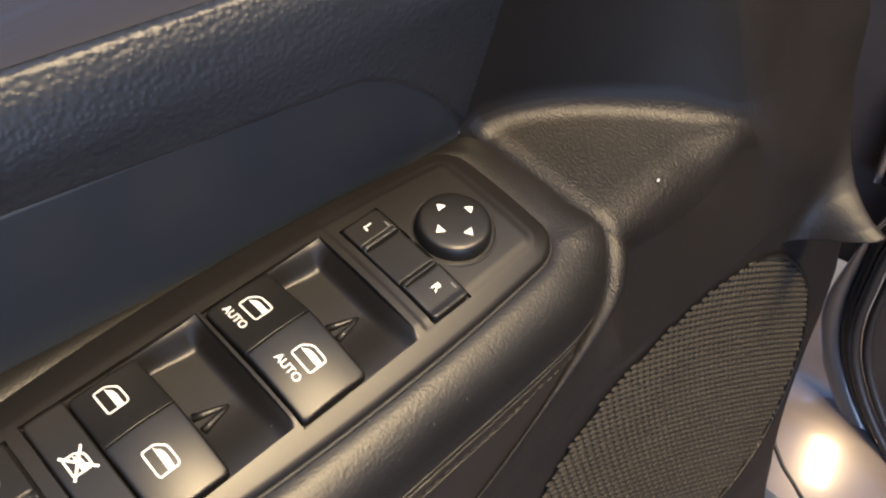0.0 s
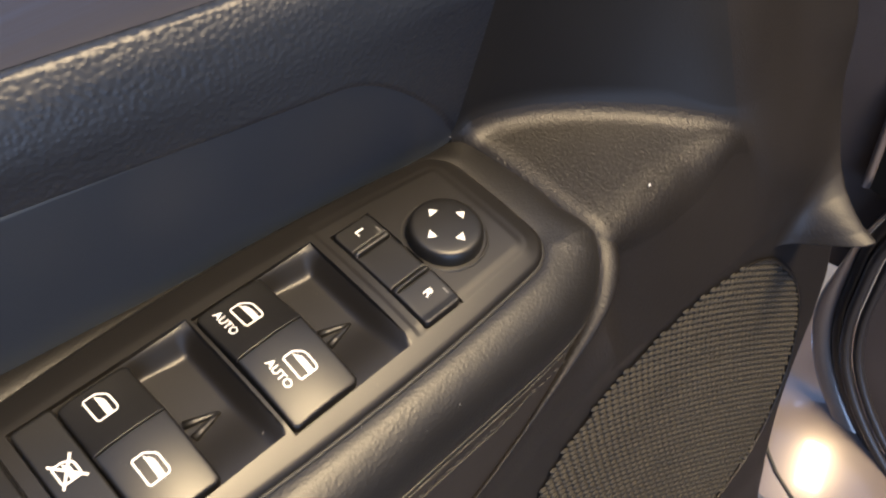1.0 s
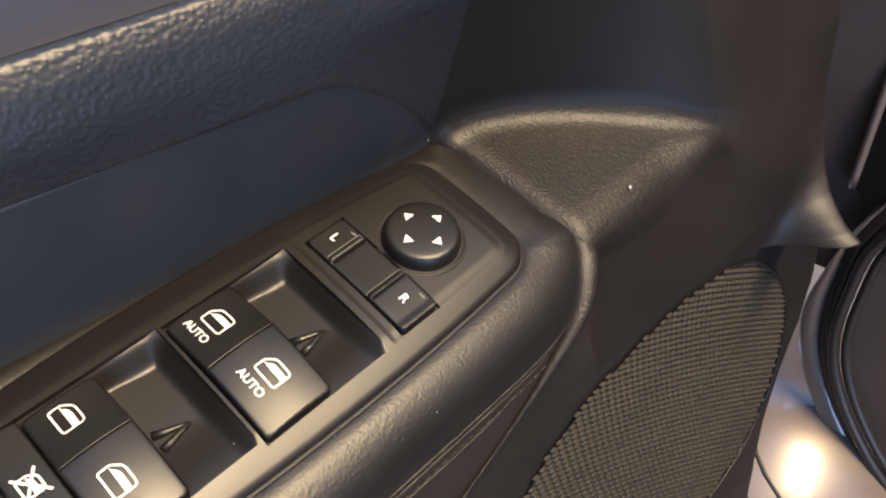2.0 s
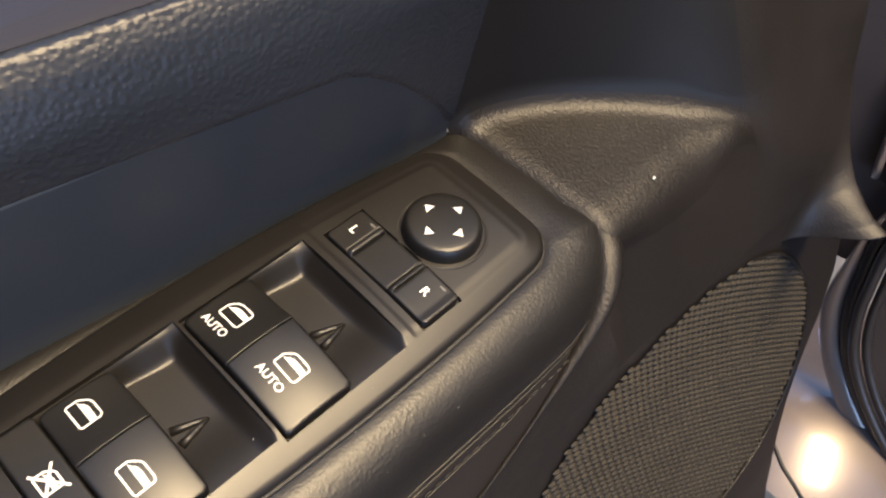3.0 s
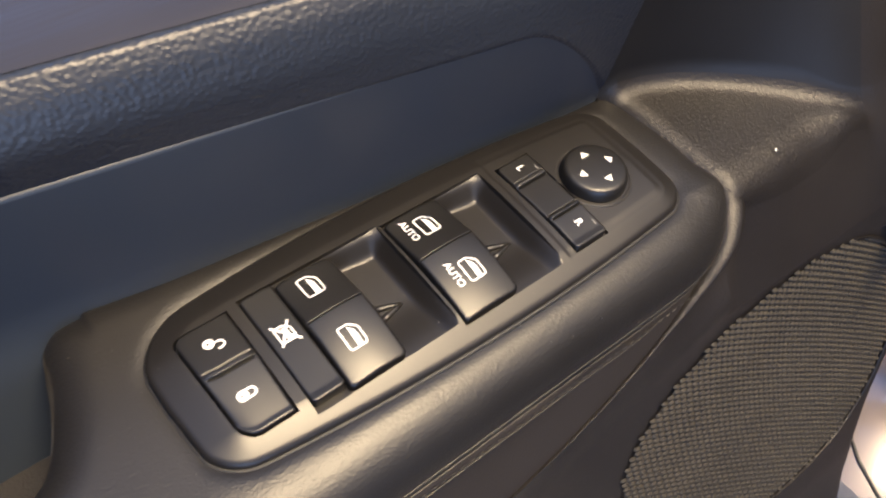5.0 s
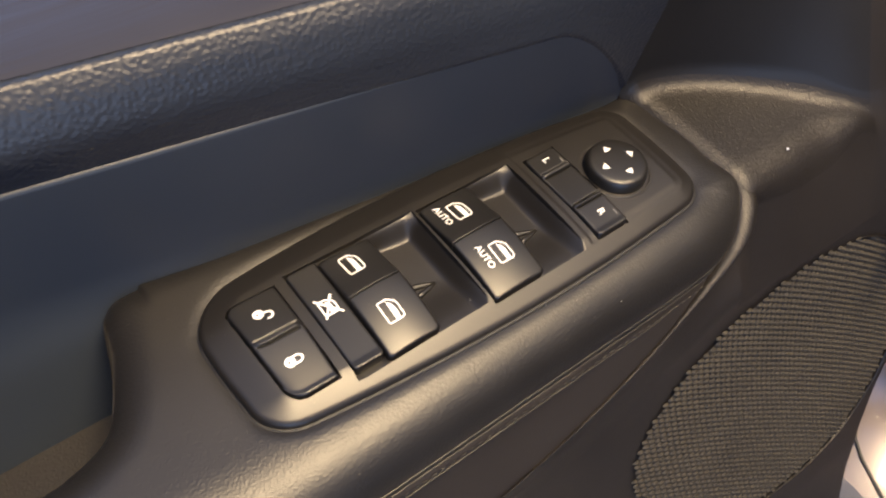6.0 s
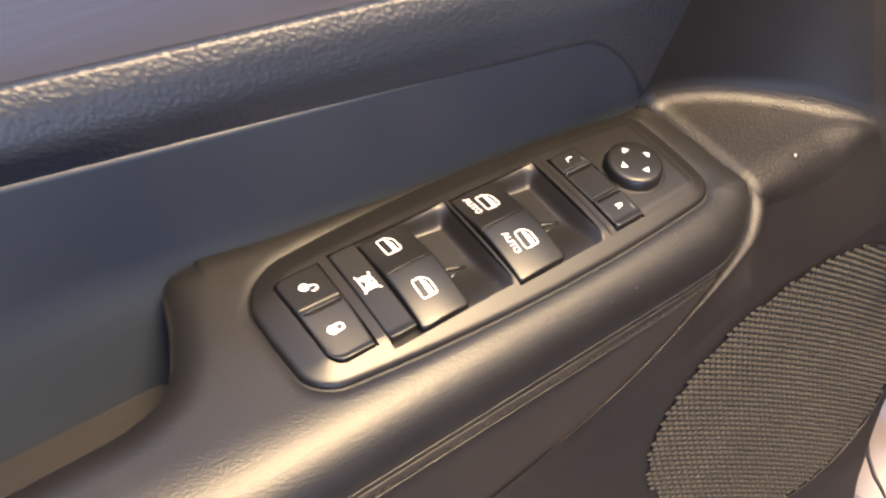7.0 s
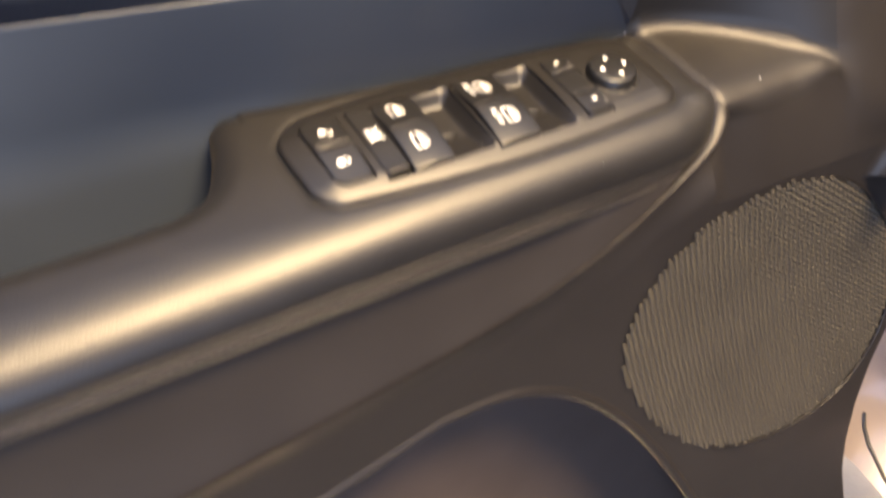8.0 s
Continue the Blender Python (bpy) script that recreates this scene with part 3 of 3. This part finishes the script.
knob = part("mirror_knob", lathe([(0.0137, -0.0015), (0.0135, 0.002), (0.0131, 0.0034), (0.0127, 0.0042), (0.0121, 0.0047), (0.0112, 0.0049), (0.0096, 0.0051), (0.006, 0.0053), (0.002, 0.0054), (0.0005, 0.0054)], KNOB),
            SWITCH, panel, "round black mirror adjusting knob")
# Near-black ring: the shadow round the knob is put into its colour.
part("knob_collar", lathe([(0.0158, -0.0010), (0.0154, -0.0002), (0.0150, -0.0003), (0.0144, -0.0012), (0.0136, -0.003)], KNOB), GROOVE, panel)


# ---- printed marks: reading direction is -y, upwards is +x ----
def print_mesh(polys, centre, height, lift=0.00012):
    """Flat print from lists of (right, up) outlines in metres, laid on the height function."""
    bm = bmesh.new()
    for poly in polys:
        vs = []
        for r, u in poly:
            x, y = centre[0] + u, centre[1] - r
            vs.append(bm.verts.new((x, y, height(x, y) + lift)))
        bm.faces.new(vs)
    return bm


def stroke(points, width, closed=False):
    """Quads along a line of (right, up) points."""
    p = [Vector(q) for q in points]
    n = len(p)
    left, right = [], []
    for i in range(n):
        a = p[i - 1] if (i or closed) else p[i]
        b = p[(i + 1) % n] if (i < n - 1 or closed) else p[i]
        d = (b - a).normalized()
        m = Vector((-d.y, d.x)) * width / 2
        left.append(p[i] + m)
        right.append(p[i] - m)
    out = []
    for i in range(n if closed else n - 1):
        j = (i + 1) % n
        out.append([left[i], left[j], right[j], right[i]])
    return out


def ellipse(c, rx, ry, a=0, b=360, n=28):
    return [(c[0] + rx * math.cos(radians(t)), c[1] + ry * math.sin(radians(t))) for t in np.linspace(a, b, n)]


def window_mark(w=0.0087, h=0.0067):
    def fit_in(pts):
        return [((a - 0.5) * w, (b - 0.5) * h) for a, b in pts]
    polys = stroke(fit_in([(0.05, 0.0), (0.92, 0.0), (1.0, 0.06), (1.0, 0.86), (0.96, 0.95), (0.86, 1.0), (0.36, 1.0), (0.22, 0.93), (0.05, 0.66), (0.0, 0.55), (0.0, 0.06)]), 0.00054, True)
    polys.append(fit_in([(0.05, 0.47), (1.0, 0.45), (1.0, 0.74), (0.52, 0.77), (0.36, 0.74), (0.24, 0.66), (0.18, 0.56)]))
    return polys


def crossed_mark():
    polys = window_mark(0.0056, 0.0050)
    polys += stroke([(-0.0040, -0.0030), (0.0040, 0.0034)], 0.0007)
    polys += stroke([(-0.0038, 0.0030), (0.0038, -0.0030)], 0.0007)
    return [[(1.12 * a, 1.12 * b) for a, b in poly] for poly in polys]


def lock_mark(opened):
    polys = [ellipse((0, -0.0016), 0.0022, 0.0023)[:-1]]
    if opened:
        polys += stroke(ellipse((0.0022, 0.0016), 0.0017, 0.0021, 200, -30, 16), 0.0008)
    else:
        polys += stroke([(-0.0016, -0.0005), (-0.0016, 0.0018)] + ellipse((0, 0.0018), 0.0016, 0.0020, 180, 0, 12)[1:] + [(0.0016, -0.0005)], 0.0008)
    return [[(0.86 * a, 0.86 * b) for a, b in poly] for poly in polys]


def arrow_mark(angle, r=0.0078, s=0.0020):
    c, k = math.cos(radians(angle)), math.sin(radians(angle))
    pts = [(r + 0.6 * s, 0), (r - 0.8 * s, 0.95 * s), (r - 0.8 * s, -0.95 * s)]
    return [[(a * c - b * k, a * k + b * c) for a, b in pts]]


def letters(text, size):
    """Outlines of text as faces in (right, up), centred."""
    cu = bpy.data.curves.new("letters", "FONT")
    cu.body, cu.size, cu.align_x, cu.align_y, cu.offset = text, size, "CENTER", "CENTER", size * 0.012
    ob = new("letters", cu)
    bpy.context.view_layer.update()
    me = bpy.data.meshes.new_from_object(ob.evaluated_get(bpy.context.evaluated_depsgraph_get()))
    polys = [[(me.vertices[i].co.x, me.vertices[i].co.y) for i in f.vertices] for f in me.polygons]
    bpy.data.objects.remove(ob)
    bpy.data.curves.remove(cu)
    bpy.data.meshes.remove(me)
    return polys


def mark(name, polys, centre, height, parent, label, mat=None):
    part(name, print_mesh(polys, centre, height), mat or WHITE, parent, label, smooth=False)


def keyhole(centre, height, parent):
    part("keyhole", print_mesh([[(-0.0007, -0.0022), (0.0007, -0.0022), (0.0, -0.0009)]], centre, height, 0.0002), GROOVE, parent, smooth=False)


hl, hc, hr, hf, hs = (top_of(b, f) for b, f in ((LOCK, lock_top), (CHILD, child_top), (REARW, window_top), (FRONTW, window_top), (SELECT, select_top)))
mark("unlock_symbol", lock_mark(True), (-0.0800, 0.0260), hl, lock_key, "white open padlock symbol")
mark("lock_symbol", lock_mark(False), (-0.0805, 0.0040), hl, lock_key, "white closed padlock symbol")
keyhole((-0.0800, 0.0260), hl, lock_key)
keyhole((-0.0805, 0.0040), hl, lock_key)
mark("lockout_symbol", crossed_mark(), (-0.0589, 0.0162), hc, child_key, "white crossed-out window symbol")
for y in (0.0260, 0.0010):
    mark("window_symbol", window_mark(), (-0.0420, y + 0.0006), hr, rear_key, "white car window symbol")
    slip = 0.0009 if y < 0.01 else 0.0
    mark("window_symbol", window_mark(), (0.0074 + slip, y - 0.0010), hf, front_key, "white car window symbol")
    mark("auto_text", letters("AUTO", 0.0038), (0.0002 + slip, y + 0.0002), hf, front_key, "white lettering AUTO")
mark("left_letter", letters("L", 0.0048), (0.0560, 0.0270), hs, select_key, "white letter L")
mark("right_letter", letters("R", 0.0046), (0.0565, -0.0060), hs, select_key, "white letter R")
for y in (0.0240, -0.0090):
    mark("indicator_bar", [[(-0.0012, 0.0), (0.0012, 0.0), (0.0012, 0.0006), (-0.0012, 0.0006)]], (0.0615, y), hs, select_key, "grey indicator line", FAINT)
for a in (0, 90, 180, 270):
    mark("arrow_mark", arrow_mark(a), KNOB, lambda x, y: 0.0054 - 4.5 * ((x - KNOB[0]) ** 2 + (y - KNOB[1]) ** 2), knob, "white arrow")

# lint on the shelf
bm = bmesh.new()
bmesh.ops.create_icosphere(bm, subdivisions=1, radius=1, matrix=pose(0.1615, -0.0235, -0.0062, 0, 0, 30) @ Matrix.Diagonal((0.0010, 0.0006, 0.0005, 1)))
tagged(part("lint_speck", bm, LINT), "tiny white lint speck on the plastic shelf", "lint")
for x, y, z, r in ((-0.012, -0.0075, -0.0052, 0.0003), (0.0105, -0.0252, -0.0052, 0.00025), (0.041, -0.0380, -0.0122, 0.00025)):
    bm = bmesh.new()
    bmesh.ops.create_icosphere(bm, subdivisions=1, radius=r, matrix=pose(x, y, z, 0, 0, 40) @ Matrix.Diagonal((2.2, 0.7, 0.6, 1)))
    tagged(part("dust_fibre", bm, FAINT), "tiny pale dust fibre on black plastic", "lint", group="dust fibres on the armrest")


# ---- car body beyond the door's front edge ----
body = thing("car_bodyshell", "beige metallic car body with black rubber door seal", "car body")
SEAL = catmull([(-0.150, 0.06), (-0.125, -0.04), (-0.108, -0.10), (-0.0985, -0.132), (-0.0915, -0.165), (-0.0908, -0.19), (-0.0971, -0.2228), (-0.1046, -0.2541), (-0.1163, -0.2834), (-0.1312, -0.3069), (-0.1534, -0.3314),
                (-0.1811, -0.3545), (-0.2122, -0.3737), (-0.260, -0.392), (-0.40, -0.42), (-0.7, -0.43)], 160)


def seal_row(off, x):
    out = []
    for i, p in enumerate(SEAL):
        d = (SEAL[min(i + 1, len(SEAL) - 1)] - SEAL[max(i - 1, 0)]).normalized()
        n = Vector((-d.y, d.x))
        q = p + n * off
        out.append(Vector((x, q.x, q.y)))
    return out


rows = [seal_row(o, x) for o, x in ((0.30, 0.345), (0.16, 0.36), (0.10, 0.405), (0.06, 0.424), (0.03, 0.428), (0.0, 0.430))]
low = next(i for i, p in enumerate(SEAL) if p.y < -0.225)
mid = next(i for i, p in enumerate(SEAL) if p.y < -0.205)
part("hinge_cover", sheet([r[:mid + 1] for r in rows]), CARPET, body, "dark cover over the door hinge")
part("pillar_flank", sheet([r[mid:low + 1] for r in rows]), PAINT, body, "beige metallic painted pillar flank")


def sill_z(x, y):
    a, b = x - 0.367, y + 0.167
    return -0.3666 + 0.424 * a + 0.035 * b - 2.8 * (a * a + b * b)


part("pillar_panel", sheet([[(x, y, sill_z(x, y)) for y in xs_between(-0.6, 0.12, 0.02)] for x in xs_between(0.335, 0.6, 0.015)]), PAINT, body, "beige metallic painted sill and pillar foot")
seam = [Vector((x, y, sill_z(x, y) + 0.0003)) for x, y in ((0.372, -0.126), (0.362, -0.136), (0.3535, -0.150), (0.345, -0.176), (0.337, -0.22), (0.336, -0.3))]
part("panel_seam", tube(seam, 0.0016, 6), GROOVE, body)
for off, x, r in ((-0.0055, 0.420, 0.0052), (-0.0135, 0.413, 0.0042), (-0.0215, 0.416, 0.0036)):
    part("door_seal", tube(seal_row(off, x), r, 12), RUBBER, body, "black rubber door seal lip")
# painted flange, narrow above and wider round the lower corner
rows = []
for i, p in enumerate(SEAL):
    d = (SEAL[min(i + 1, len(SEAL) - 1)] - SEAL[max(i - 1, 0)]).normalized()
    n = Vector((-d.y, d.x))
    w = lerp(0.003, 0.0155, smoothstep(-0.17, -0.275, p.y))
    rows.append([(x, p.x + n.x * w * k, p.y + n.y * w * k) for k, x in ((-0.1, 0.426), (0.0, 0.419), (0.3, 0.416), (0.7, 0.4145), (0.88, 0.4155), (0.98, 0.419), (1.05, 0.426))])
part("seal_flange", sheet(rows), PAINT, body, "beige painted flange along the door seal")
# narrow painted edge above the seal; beside it, black sheet for the gap's shade
strip = [Vector((0.419, -0.0697 + 0.235 * (z + 0.150), z)) for z in xs_between(-0.150, 0.12, 0.01)]
part("pillar_edge", tube(strip, 0.0030, 10), PAINT, body, "painted edge of the pillar beside a dark gap")
part("pillar_gap_shade", sheet([[(0.4186, p.y - 0.002, p.z), (0.4186, float(np.interp(p.z, [-0.165, -0.132, -0.10, -0.04, 0.06], [-0.0905, -0.0985, -0.108, -0.125, -0.150])) - 0.004, p.z)] for p in strip if p.z < 0.05]), BLACK, body, "black sheet for the shade in the gap beside the pillar edge")
rows = [seal_row(o, x) for o, x in ((-0.018, 0.425), (-0.05, 0.43), (-0.2, 0.45), (-0.6, 0.5))]
part("kick_panel", sheet(rows), CARPET, body, "dark interior trim behind the seal")


# ---- assumed unseen garage round it; its openings are added for the fill lamps ----
def slab(name, lo, hi, mat, label, category):
    bm = bmesh.new()
    bmesh.ops.create_cube(bm, size=1, matrix=Matrix.Translation([(a + b) / 2 for a, b in zip(lo, hi)]) @ Matrix.Diagonal((*[b - a for a, b in zip(lo, hi)], 1)))
    return tagged(part(name, bm, mat, smooth=False), label, category, kind="structure")


def holed_wall(name, lo, hi, axis, hole, mat, label, category):
    """A slab with a rectangular opening through it; hole: (a0, a1, b0, b1) along the two axes that lie in the slab."""
    u, v = [k for k in range(3) if k != axis]
    a0, a1, b0, b1 = hole
    bm = bmesh.new()
    for ua, ub, va, vb in ((lo[u], a0, lo[v], hi[v]), (a1, hi[u], lo[v], hi[v]), (a0, a1, lo[v], b0), (a0, a1, b1, hi[v])):
        p, q = list(lo), list(hi)
        p[u], q[u], p[v], q[v] = ua, ub, va, vb
        bmesh.ops.create_cube(bm, size=1, matrix=Matrix.Translation([(a + b) / 2 for a, b in zip(p, q)]) @ Matrix.Diagonal((*[b - a for a, b in zip(p, q)], 1)))
    return tagged(part(name, bm, mat, smooth=False), label, category, kind="structure")


slab("floor", (-4, -4, -0.95), (4, 4, -0.85), CONCRETE, "grey concrete garage floor", "floor")
holed_wall("ceiling", (-4, -4, 2.2), (4, 4, 2.3), 2, (-2.8, 2.2, -3.1, 1.9), PLASTER, "plain unseen ceiling with an opening added for the overhead fill lamp", "ceiling")
holed_wall("wall_north", (-4, 4, -0.85), (4, 4.1, 2.2), 1, (-1.0, 1.4, 0.8, 1.9), PLASTER, "plain unseen plaster wall with an opening added for a fill lamp", "wall")
holed_wall("wall_south", (-4, -4.1, -0.85), (4, -4, 2.2), 1, (-3.6, -0.4, -0.25, 1.55), PLASTER, "plain unseen wall with an opening added for the cabin-side fill lamp", "wall")
slab("wall_east", (4, -4, -0.85), (4.1, 4, 2.2), PLASTER, "plain plaster garage wall", "wall")
slab("wall_west", (-4.1, -4, -0.85), (-4, 4, 2.2), PLASTER, "plain plaster garage wall", "wall")


# ---- stitches along the seam, pieces of the pad ----
me = bpy.data.meshes.new("stitch")
bm = bmesh.new()
bmesh.ops.create_uvsphere(bm, u_segments=6, v_segments=4, radius=1, matrix=Matrix.Diagonal((0.0019, 0.00022, 0.00030, 1)))
bm.to_mesh(me)
bm.free()
me.materials.append(THREAD)
me.shade_smooth()
for z, x1, dy in ((-0.0290, 0.108, 0.0002), (-0.0345, 0.096, -0.0016)):
    x = -0.42
    while x < x1:
        stitch = new("stitch", me)
        stitch.parent = pad
        stitch.matrix_basis = pose(x, pad_edge(x) + dy, z, 0, random.uniform(-4, 4), 0)
        x += 0.0043
